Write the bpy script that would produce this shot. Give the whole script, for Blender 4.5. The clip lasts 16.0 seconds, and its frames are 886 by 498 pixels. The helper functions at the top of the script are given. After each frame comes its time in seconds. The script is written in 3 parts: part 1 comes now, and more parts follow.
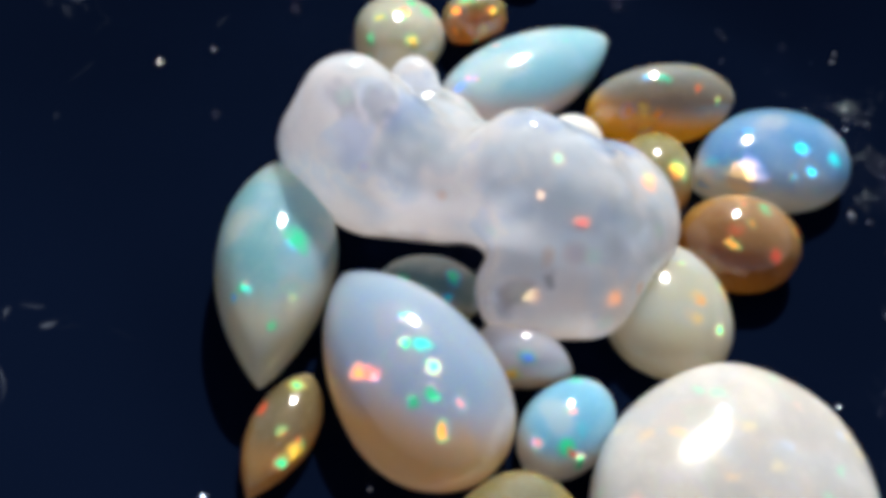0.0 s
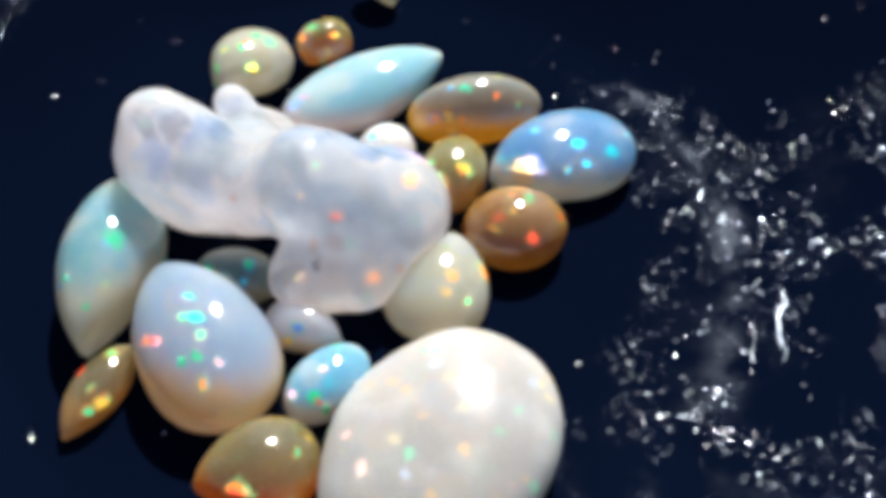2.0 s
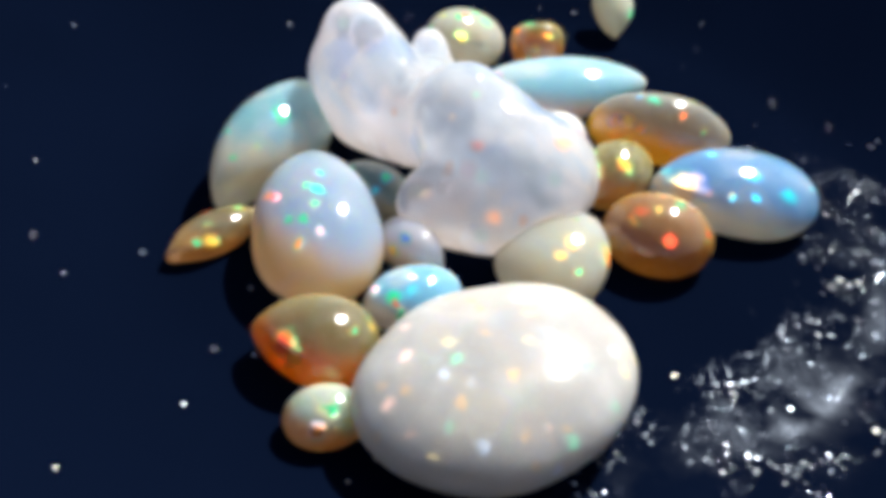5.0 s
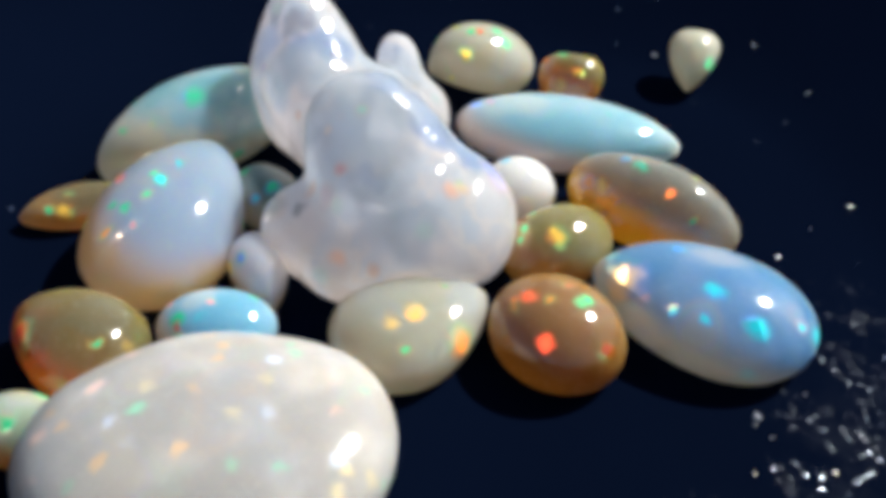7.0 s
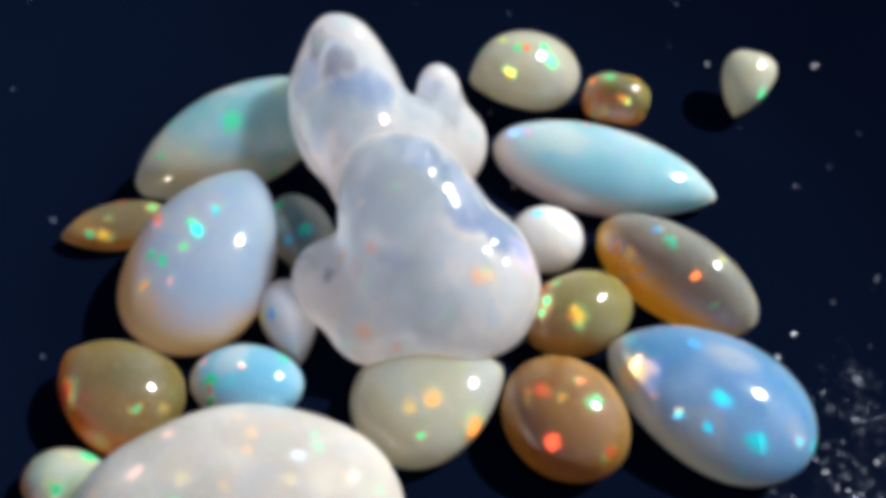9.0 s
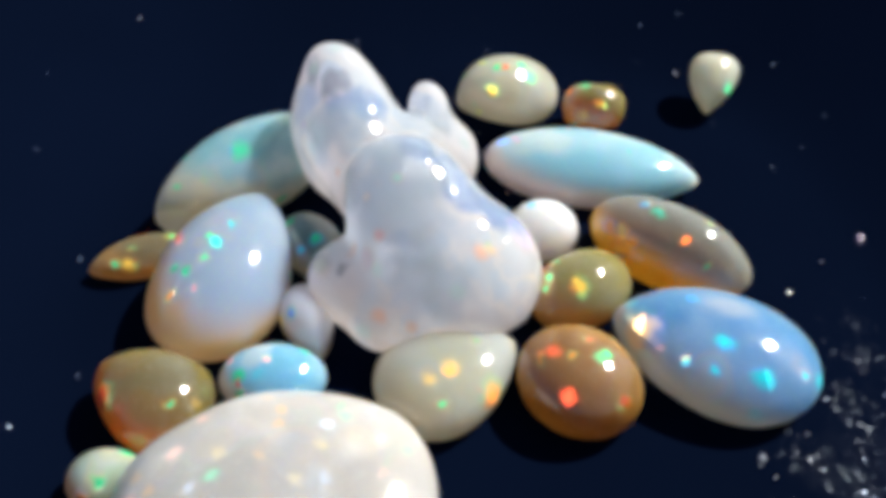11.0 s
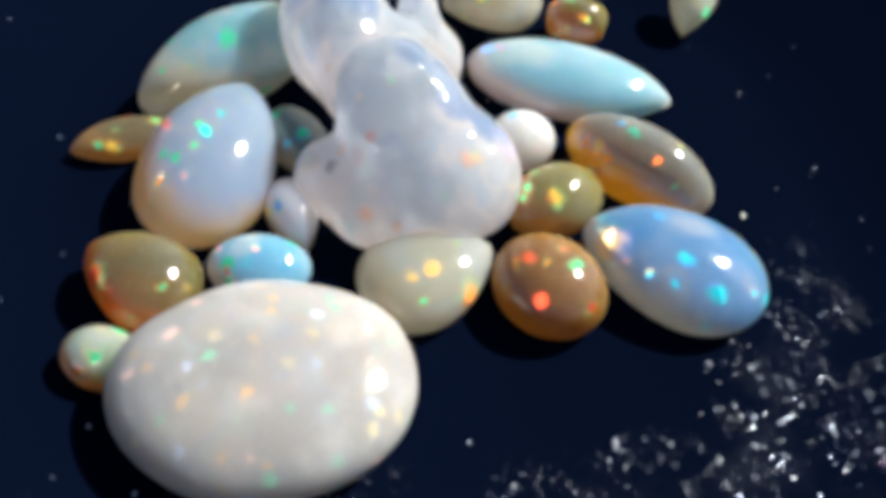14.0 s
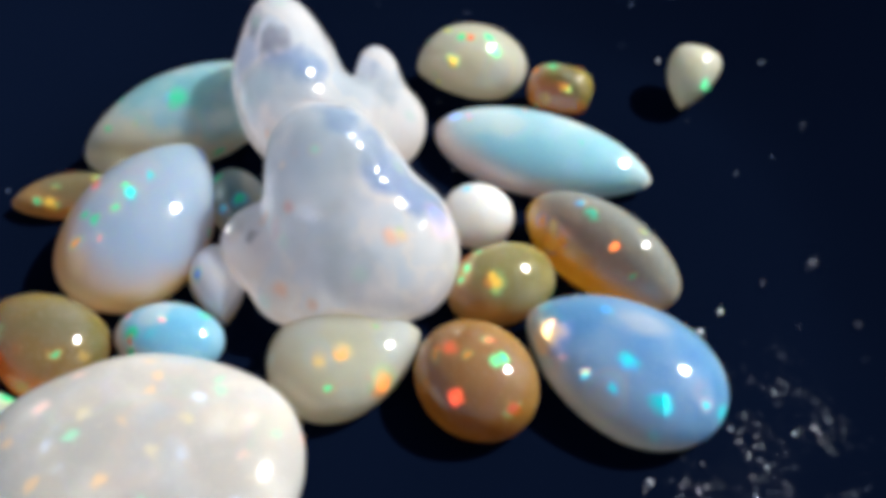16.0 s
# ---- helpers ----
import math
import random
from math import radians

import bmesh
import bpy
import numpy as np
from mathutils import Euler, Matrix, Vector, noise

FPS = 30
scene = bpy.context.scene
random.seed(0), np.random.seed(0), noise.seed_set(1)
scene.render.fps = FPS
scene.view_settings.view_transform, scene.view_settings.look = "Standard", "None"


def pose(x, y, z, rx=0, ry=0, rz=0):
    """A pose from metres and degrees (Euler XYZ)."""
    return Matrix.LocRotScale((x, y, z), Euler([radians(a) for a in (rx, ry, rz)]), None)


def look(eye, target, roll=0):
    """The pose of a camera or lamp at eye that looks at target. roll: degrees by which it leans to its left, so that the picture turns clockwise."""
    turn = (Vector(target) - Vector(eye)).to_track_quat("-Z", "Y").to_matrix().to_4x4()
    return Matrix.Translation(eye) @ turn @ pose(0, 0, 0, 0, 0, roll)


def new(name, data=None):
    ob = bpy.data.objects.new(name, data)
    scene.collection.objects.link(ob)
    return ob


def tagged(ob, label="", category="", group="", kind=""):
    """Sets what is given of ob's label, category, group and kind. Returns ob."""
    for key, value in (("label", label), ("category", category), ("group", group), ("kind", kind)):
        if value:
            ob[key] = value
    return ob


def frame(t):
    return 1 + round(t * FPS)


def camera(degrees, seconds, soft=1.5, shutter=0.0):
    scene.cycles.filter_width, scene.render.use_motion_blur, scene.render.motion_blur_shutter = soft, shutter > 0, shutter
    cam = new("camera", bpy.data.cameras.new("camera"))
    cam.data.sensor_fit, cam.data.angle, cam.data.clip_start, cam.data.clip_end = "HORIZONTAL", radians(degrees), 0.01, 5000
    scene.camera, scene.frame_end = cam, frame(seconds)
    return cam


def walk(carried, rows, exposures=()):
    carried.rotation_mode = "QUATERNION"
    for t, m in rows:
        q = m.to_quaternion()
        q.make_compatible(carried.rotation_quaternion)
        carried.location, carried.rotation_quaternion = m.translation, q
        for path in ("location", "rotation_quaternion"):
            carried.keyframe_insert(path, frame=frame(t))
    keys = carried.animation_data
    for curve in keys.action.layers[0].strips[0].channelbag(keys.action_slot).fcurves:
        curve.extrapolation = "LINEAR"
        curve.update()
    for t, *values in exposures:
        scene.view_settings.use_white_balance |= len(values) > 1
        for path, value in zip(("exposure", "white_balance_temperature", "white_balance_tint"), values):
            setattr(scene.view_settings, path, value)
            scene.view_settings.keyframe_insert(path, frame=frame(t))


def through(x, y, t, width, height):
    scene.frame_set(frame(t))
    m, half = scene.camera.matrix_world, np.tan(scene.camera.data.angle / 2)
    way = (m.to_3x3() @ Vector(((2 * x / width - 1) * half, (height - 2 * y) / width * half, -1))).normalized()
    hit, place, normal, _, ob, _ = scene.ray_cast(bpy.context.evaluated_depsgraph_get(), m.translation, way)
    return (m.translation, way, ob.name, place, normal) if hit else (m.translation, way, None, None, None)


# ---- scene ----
CM = 0.01
cam = camera(57.987, 16.0, soft=6.4)
# seconds, eye in centimetres, then yaw, pitch and roll in degrees
ROWS = [
    (0, 0.318, -0.415, 5.210, 6.01, -50.81, 11.23),
    (0.5, 0.863, -1.216, 5.765, 11.05, -50.36, 6.70),
    (1, 2.120, -1.370, 6.079, 17.18, -49.09, 0.42),
    (1.5, 2.777, -1.223, 6.082, 19.36, -50.33, -1.47),
    (2, 2.872, -0.595, 6.403, 14.13, -51.85, 2.86),
    (2.5, 1.929, -1.353, 6.468, 8.23, -48.65, 8.46),
    (3, 1.511, -2.002, 6.384, 10.99, -47.15, 8.12),
    (3.5, 1.713, -2.155, 6.335, 13.52, -44.89, 6.08),
    (4, 2.466, -1.773, 6.013, 20.17, -44.42, 5.63),
    (6.5, 5.340, 0.506, 4.408, 55.37, -40.22, 3.73),
    (7, 5.305, 1.922, 4.520, 60.43, -42.08, 2.86),
    (7.5, 5.005, 2.706, 4.753, 64.94, -45.17, 3.04),
    (8, 4.519, 2.484, 5.318, 58.68, -47.33, 8.39),
    (8.5, 4.261, 1.945, 5.206, 57.94, -49.74, 11.30),
    (9, 4.152, 2.406, 5.847, 62.05, -53.85, 6.53),
    (11.5, 5.440, 1.889, 5.417, 63.73, -45.43, -1.34),
    (12, 5.685, 1.755, 5.263, 66.00, -45.74, -0.95),
    (12.5, 5.659, 1.565, 5.176, 63.84, -48.32, 0.58),
    (13, 5.406, 1.646, 5.574, 57.89, -51.40, 6.67),
    (13.5, 5.001, 1.189, 5.974, 52.28, -53.72, 10.70),
    (14, 5.004, 1.598, 5.814, 55.52, -53.66, 9.41),
    (14.5, 4.786, 2.235, 5.549, 59.93, -54.14, 7.50),
    (15, 5.108, 2.454, 5.877, 64.09, -52.62, 5.54),
    (15.5, 5.265, 2.764, 5.704, 68.29, -51.02, 2.70),
    (16, 5.078, 3.047, 5.640, 66.57, -50.73, 3.94),
]
walk(cam, [(t, pose(x * CM, y * CM, z * CM, 90 + pitch, 0, yaw) @ pose(0, 0, 0, 0, 0, roll)) for t, x, y, z, yaw, pitch, roll in ROWS],
     [(0.0, 0.80), (0.5, 0.95), (1.5, 0.94), (2.5, 1.10), (4.0, 1.18), (6.5, 0.86), (7.5, 0.72), (8.5, 0.86), (9.0, 0.76), (11.5, 0.92), (13.5, 0.88), (16.0, 0.84)])

# ---- light ----
SUN_AZ, SUN_EL = 95.0, 46.0
sun_way = Vector((math.cos(radians(SUN_AZ)) * math.cos(radians(SUN_EL)), math.sin(radians(SUN_AZ)) * math.cos(radians(SUN_EL)), math.sin(radians(SUN_EL))))
world = bpy.data.worlds.new("sky")
scene.world = world
world.use_nodes = True
wt = world.node_tree
sky = wt.nodes.new("ShaderNodeTexSky")
sky.sky_type = "NISHITA"
sky.sun_disc = False
sky.sun_elevation = radians(SUN_EL)
sky.sun_rotation = radians(90 - SUN_AZ)
wt.links.new(sky.outputs[0], wt.nodes["Background"].inputs[0])
wt.nodes["Background"].inputs[1].default_value = 0.05
sun = new("sun", bpy.data.lights.new("sun", "SUN"))
sun.data.energy = 4.5
sun.data.angle = radians(0.53)
sun.data.color = (0.985, 0.965, 0.885)
sun.matrix_world = look(sun_way * 2, (0, 0, 0))


# ---- materials ----
MIDDLE = (0.75, 4.6)


class Nodes:
    """A short way to write node trees."""

    def __init__(self, name):
        self.mat = bpy.data.materials.new(name)
        self.mat.use_nodes = True
        self.tree = self.mat.node_tree
        self.tree.nodes.clear()

    def add(self, kind, settings=None, **ins):
        n = self.tree.nodes.new(kind)
        for k, v in (settings or {}).items():
            setattr(n, k, v)
        for k, v in ins.items():
            key = int(k[1:]) if k[0] == "i" and k[1:].isdigit() else k.replace("_", " ")
            self.put(n, key, v)
        return n

    def put(self, n, key, v):
        if isinstance(v, bpy.types.NodeSocket):
            self.tree.links.new(v, n.inputs[key])
        else:
            n.inputs[key].default_value = v

    def math(self, op, a, b=0.0, c=0.0, clamp=False):
        return self.add("ShaderNodeMath", {"operation": op, "use_clamp": clamp}, i0=a, i1=b, i2=c).outputs[0]

    def step(self, x, lo, hi):
        n = self.add("ShaderNodeMapRange", {"interpolation_type": "SMOOTHSTEP"}, i0=x, i1=lo, i2=hi, i3=0.0, i4=1.0)
        return n.outputs[0]

    def mix(self, f, a, b):
        n = self.add("ShaderNodeMix", {"data_type": "RGBA"})
        self.put(n, 0, f)
        self.put(n, 6, a)
        self.put(n, 7, b)
        return n.outputs[2]

    def ramp(self, f, stops, constant=False):
        n = self.add("ShaderNodeValToRGB", i0=f)
        r = n.color_ramp
        r.interpolation = "CONSTANT" if constant else "EASE"
        while len(r.elements) < len(stops):
            r.elements.new(0.5)
        for e, (p, c) in zip(r.elements, stops):
            e.position, e.color = p, rgba(c)
        return n.outputs[0]

    def noise(self, vec, scale, detail=3.0, rough=0.5):
        return self.add("ShaderNodeTexNoise", Vector=vec, Scale=scale, Detail=detail, Roughness=rough).outputs[0]

    def done(self, shader):
        out = self.add("ShaderNodeOutputMaterial")
        self.tree.links.new(shader, out.inputs[0])
        return self.mat


def rgba(c):
    return (*c, 1.0) if len(c) == 3 else tuple(c)


GREEN, CYAN, BLUE = (0.0, 0.75, 0.30), (0.0, 0.62, 0.72), (0.12, 0.30, 0.95)
ORANGE, RED, GOLD, PINK = (1.0, 0.32, 0.03), (0.95, 0.10, 0.04), (1.0, 0.62, 0.08), (0.95, 0.38, 0.42)
WARM = [(0.0, ORANGE), (0.3, GREEN), (0.5, GOLD), (0.7, RED), (0.85, GREEN)]
COOL = [(0.0, GREEN), (0.35, CYAN), (0.55, PINK), (0.75, BLUE), (0.9, GREEN)]
PALE = [(0.0, (1.0, 0.62, 0.28)), (0.25, (0.25, 0.90, 0.55)), (0.5, (0.98, 0.80, 0.40)), (0.7, (0.60, 0.74, 1.0)), (0.85, (0.98, 0.58, 0.50))]


def opal(name, *facts, **more):
    """The two skins of an opal: its polished top and its matte underside."""
    return opal_skin(name, *facts, **more), opal_skin(name + "_underside", *facts, polished=False, **more)


def opal_skin(name, high, low, height, mid=0.45, flecks=COOL, amount=0.16, size=8.0, spots=(), cloud=0.25, rough=0.07, mottle=0.5, scatter=1.0, depth=0.010, shine=0.30, through=0.3, glow=0.5, sun_glow=None, polished=True, vivid=0.92, seed=0.0):
    """Milky precious opal: its body colour shifts from low at the base to high at the dome, with grains that flash in
    colours of their own. Low also paints in light that glows through the base. Lengths in centimetres in the stone's
    own axes. spots: (x, y, z, radius, colour); sun_glow: (turn of the stone, width over which the colours run into one
    another), for stones with that glow painted on the side away from the sun as well."""
    n = Nodes(name)
    where = n.add("ShaderNodeVectorMath", {"operation": "SCALE"}, i0=n.add("ShaderNodeTexCoord").outputs["Object"], Scale=100.0).outputs[0]
    shifted = n.add("ShaderNodeVectorMath", {"operation": "ADD"}, i0=where, i1=(seed, seed * 0.7, seed * 0.3)).outputs[0]
    sep = n.add("ShaderNodeSeparateXYZ", i0=where)
    haze = n.noise(shifted, 2.2, 4.0)
    h = n.math("DIVIDE", sep.outputs[2], height)
    h = n.math("ADD", h, n.math("MULTIPLY", n.math("SUBTRACT", haze, 0.5), cloud * 1.6))
    # sunlight glowing through the stone, painted as low colour away from the sun
    if sun_glow:
        a = radians(95 - sun_glow[0])
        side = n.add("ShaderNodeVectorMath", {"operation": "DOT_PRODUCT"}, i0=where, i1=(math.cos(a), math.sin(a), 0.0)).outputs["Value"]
        h = n.math("ADD", h, n.math("MULTIPLY", side, 0.85 / sun_glow[1]))
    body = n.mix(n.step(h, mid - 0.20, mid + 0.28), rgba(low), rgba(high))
    fine = n.noise(shifted, 26.0, 2.0)
    pale = n.step(haze, 0.45, 0.75)
    body = n.mix(n.math("MULTIPLY", pale, cloud * 0.6), body, (0.88, 0.86, 0.84, 1.0))
    body = n.mix(n.math("MULTIPLY", n.step(fine, 0.5, 0.8), 0.10), body, (1.0, 0.97, 0.9, 1.0))
    # soft patches of pastel colour deep in the milk
    patches = n.add("ShaderNodeTexVoronoi", {"feature": "SMOOTH_F1"}, Vector=shifted, Scale=3.0, Smoothness=1.0)
    tone = n.add("ShaderNodeSeparateXYZ", i0=patches.outputs["Color"])
    pastel = n.ramp(tone.outputs[0], [(0.30, (0.45, 0.66, 0.95)), (0.42, (0.98, 0.72, 0.62)), (0.52, (0.62, 0.88, 0.66)), (0.62, (0.80, 0.70, 0.95)), (0.72, (0.98, 0.84, 0.60))])
    body = n.mix(n.math("MULTIPLY", n.step(tone.outputs[1], 0.35, 0.7), mottle), body, n.mix(0.45, body, pastel))
    # grains of colour
    bend = n.add("ShaderNodeTexNoise", Vector=shifted, Scale=9.0, Detail=1.0).outputs[1]
    bent = n.add("ShaderNodeVectorMath", {"operation": "MULTIPLY_ADD"}, i0=bend, i1=(0.10, 0.10, 0.10), i2=shifted).outputs[0]
    cells = n.add("ShaderNodeTexVoronoi", {"feature": "F1"}, Vector=bent, Scale=size)
    pick = n.add("ShaderNodeSeparateXYZ", i0=cells.outputs["Color"])
    chosen = n.math("GREATER_THAN", pick.outputs[0], 1.0 - amount)
    spot = n.math("SUBTRACT", 1.0, n.step(cells.outputs["Distance"], 0.08, 0.55))
    grain = n.math("MULTIPLY", n.math("MULTIPLY", spot, chosen), n.math("MULTIPLY_ADD", pick.outputs[2], 0.6, 0.35))
    hue = n.ramp(pick.outputs[1], flecks, True)
    for x, y, z, r, c in spots:
        far = n.add("ShaderNodeVectorMath", {"operation": "DISTANCE"}, i0=bent, i1=(x + seed + 0.05, y + seed * 0.7 + 0.05, z + seed * 0.3 + 0.05)).outputs["Value"]
        m = n.math("SUBTRACT", 1.0, n.step(far, r * 0.25, r * 1.35))
        hue = n.mix(m, hue, rgba(c))
        grain = n.math("MAXIMUM", grain, m)
    grain = n.math("MULTIPLY", grain, vivid)
    tilt = n.add("ShaderNodeVectorMath", {"operation": "SUBTRACT"}, i0=cells.outputs["Color"], i1=(0.5, 0.5, 0.5)).outputs[0]
    leaning = n.add("ShaderNodeVectorMath", {"operation": "MULTIPLY_ADD"}, i0=tilt, i1=(0.35, 0.35, 0.35), i2=n.add("ShaderNodeNewGeometry").outputs["Normal"]).outputs[0]
    leaning = n.add("ShaderNodeVectorMath", {"operation": "NORMALIZE"}, i0=leaning).outputs[0]
    relief = n.add("ShaderNodeBump", Strength=0.05, Distance=0.0002, Height=n.noise(shifted, 5.0, 3.0)).outputs[0]
    milk = n.add("ShaderNodeBsdfPrincipled", Base_Color=body, Roughness=0.5, Specular_IOR_Level=0.0, Subsurface_Weight=scatter,
                 Subsurface_Radius=(1.0, 0.78, 0.55), Subsurface_Scale=depth, Normal=relief)
    most = max(low)
    warm = tuple((c / most) ** 0.6 for c in low)
    lit = n.add("ShaderNodeBsdfTranslucent", Color=n.mix(0.5, body, rgba(warm)))
    seen = n.add("ShaderNodeBsdfTransparent", Color=rgba(tuple(0.5 + 0.5 * c for c in warm)))
    base = n.add("ShaderNodeMixShader", i0=glow, i1=milk.outputs[0], i2=lit.outputs[0])
    base = n.add("ShaderNodeMixShader", i0=through, i1=base.outputs[0], i2=seen.outputs[0])
    plate = n.add("ShaderNodeVectorMath", {"operation": "MULTIPLY_ADD"}, i0=tilt, i1=(0.7, 0.7, 0.0), i2=(0.0, 0.0, 1.0)).outputs[0]
    plate = n.add("ShaderNodeVectorMath", {"operation": "NORMALIZE"}, i0=plate).outputs[0]
    mirror = n.add("ShaderNodeBsdfAnisotropic", Color=hue, Roughness=0.48, Normal=plate)
    flash = n.add("ShaderNodeBsdfPrincipled", Base_Color=hue, Roughness=0.5, Specular_IOR_Level=0.0, Normal=leaning)
    flash = n.add("ShaderNodeMixShader", i0=shine, i1=flash.outputs[0], i2=mirror.outputs[0])
    inner = n.add("ShaderNodeMixShader", i0=grain, i1=base.outputs[0], i2=flash.outputs[0])
    return n.done(polish(n, inner, rough, relief) if polished else inner.outputs[0])


def polish(n, inner, rough, relief):
    """The gloss of a polished skin over a shader."""
    gloss = n.add("ShaderNodeBsdfAnisotropic", Color=(1.0, 1.0, 1.0, 1.0), Roughness=rough, Normal=relief)
    share = n.add("ShaderNodeFresnel", IOR=1.85, Normal=relief).outputs[0]
    return n.add("ShaderNodeMixShader", i0=n.math("MINIMUM", share, 0.5), i1=inner.outputs[0], i2=gloss.outputs[0]).outputs[0]


def glassy_opal(name, windows, flashes, polished=True):
    """Clear, pinkish, milky jelly opal with clouded and see-through patches; glow at its base and shade in its hollows
    are painted in.
    """
    n = Nodes(name)
    where = n.add("ShaderNodeVectorMath", {"operation": "SCALE"}, i0=n.add("ShaderNodeTexCoord").outputs["Object"], Scale=100.0).outputs[0]
    sway = n.add("ShaderNodeTexNoise", Vector=where, Scale=2.6, Detail=2.0).outputs[1]
    drift = n.add("ShaderNodeVectorMath", {"operation": "MULTIPLY_ADD"}, i0=sway, i1=(0.5, 0.5, 0.5), i2=where).outputs[0]
    haze = n.noise(where, 1.1, 3.0)
    fine = n.noise(where, 3.2, 4.0)
    window = n.step(n.math("ADD", haze, n.math("MULTIPLY", fine, 0.16)), 0.58, 0.82)
    milky = 1.0
    body = n.ramp(n.noise(where, 0.9, 2.0), [(0.30, (0.62, 0.74, 0.95)), (0.42, (0.97, 0.88, 0.90)), (0.54, (0.76, 0.84, 0.97)), (0.68, (0.98, 0.89, 0.88))])
    cells = n.add("ShaderNodeTexVoronoi", Vector=where, Scale=4.0)
    pick = n.add("ShaderNodeSeparateXYZ", i0=cells.outputs["Color"])
    flash = n.math("MULTIPLY", n.math("GREATER_THAN", pick.outputs[0], 0.86), n.math("SUBTRACT", 1.0, n.step(cells.outputs["Distance"], 0.1, 0.42)))
    # peach glow of light near the base, painted in by height
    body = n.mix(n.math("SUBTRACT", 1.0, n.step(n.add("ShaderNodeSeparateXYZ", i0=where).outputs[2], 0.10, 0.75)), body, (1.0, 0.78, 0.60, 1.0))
    veil = n.noise(drift, 1.5, 3.0, 0.5)
    body = n.mix(n.math("MULTIPLY", n.step(veil, 0.52, 0.60), 0.5), body, (0.50, 0.70, 1.0, 1.0))
    wisp = n.math("SUBTRACT", 1.0, n.step(n.math("ABSOLUTE", n.math("SUBTRACT", veil, 0.51)), 0.004, 0.030))
    body = n.mix(n.math("MULTIPLY", wisp, 0.6), body, (1.0, 0.96, 0.96, 1.0))
    # blue milk, and shade of hollows painted in; each patch also clears a little
    for x, y, z, r, c, k in windows:
        far = n.add("ShaderNodeVectorMath", {"operation": "DISTANCE"}, i0=drift, i1=(x + 0.25, y + 0.25, z + 0.25)).outputs["Value"]
        clear = n.math("MULTIPLY", n.math("SUBTRACT", 1.0, n.step(far, r * 0.45, r * 1.25)), k)
        body = n.mix(clear, body, rgba(c))
        milky = n.math("MULTIPLY", milky, n.math("SUBTRACT", 1.0, clear))
    body = n.mix(n.math("MULTIPLY", flash, 0.45), body, n.ramp(pick.outputs[1], [(0.0, (1.0, 0.55, 0.40)), (0.4, (0.55, 0.55, 1.0)), (0.7, (0.45, 0.9, 0.75))], True))
    blur = n.add("ShaderNodeVectorMath", {"operation": "MULTIPLY_ADD"}, i0=sway, i1=(0.12, 0.12, 0.12), i2=where).outputs[0]
    spark = 0.0
    hue = (1.0, 0.4, 0.2, 1.0)
    for x, y, z, r, c in flashes:
        far = n.add("ShaderNodeVectorMath", {"operation": "DISTANCE"}, i0=blur, i1=(x + 0.06, y + 0.06, z + 0.06)).outputs["Value"]
        m = n.math("SUBTRACT", 1.0, n.step(far, r * 0.2, r * 1.2))
        hue = n.mix(m, hue, rgba(c))
        spark = n.math("MAXIMUM", spark, m)
    relief = n.add("ShaderNodeBump", Strength=0.5, Distance=0.0009, Height=n.noise(where, 4.8, 1.0, 0.4)).outputs[0]
    milk = n.add("ShaderNodeBsdfPrincipled", Base_Color=body, Roughness=0.5, Specular_IOR_Level=0.0, Subsurface_Weight=1.0,
                 Subsurface_Radius=(1.0, 0.90, 0.86), Subsurface_Scale=0.014)
    lit = n.add("ShaderNodeBsdfTranslucent", Color=n.mix(0.5, (1.0, 0.97, 0.96, 1.0), body))
    seen = n.add("ShaderNodeBsdfTransparent", Color=(0.98, 0.96, 0.97, 1.0))
    base = n.add("ShaderNodeMixShader", i0=0.66, i1=milk.outputs[0], i2=lit.outputs[0])
    base = n.add("ShaderNodeMixShader", i0=n.math("MULTIPLY_ADD", n.math("SUBTRACT", 1.0, milky), 0.32, n.math("MULTIPLY_ADD", window, 0.15, 0.07)), i1=base.outputs[0], i2=seen.outputs[0])
    glint = n.add("ShaderNodeMixShader", i0=0.22, i1=n.add("ShaderNodeBsdfDiffuse", Color=hue).outputs[0],
                  i2=n.add("ShaderNodeBsdfAnisotropic", Color=hue, Roughness=0.5, Normal=n.add("ShaderNodeCombineXYZ", i0=0.0, i1=0.0, i2=1.0).outputs[0]).outputs[0])
    base = n.add("ShaderNodeMixShader", i0=n.math("MULTIPLY", spark, 0.38), i1=base.outputs[0], i2=glint.outputs[0])
    return n.done(polish(n, base, 0.06, relief) if polished else base.outputs[0])


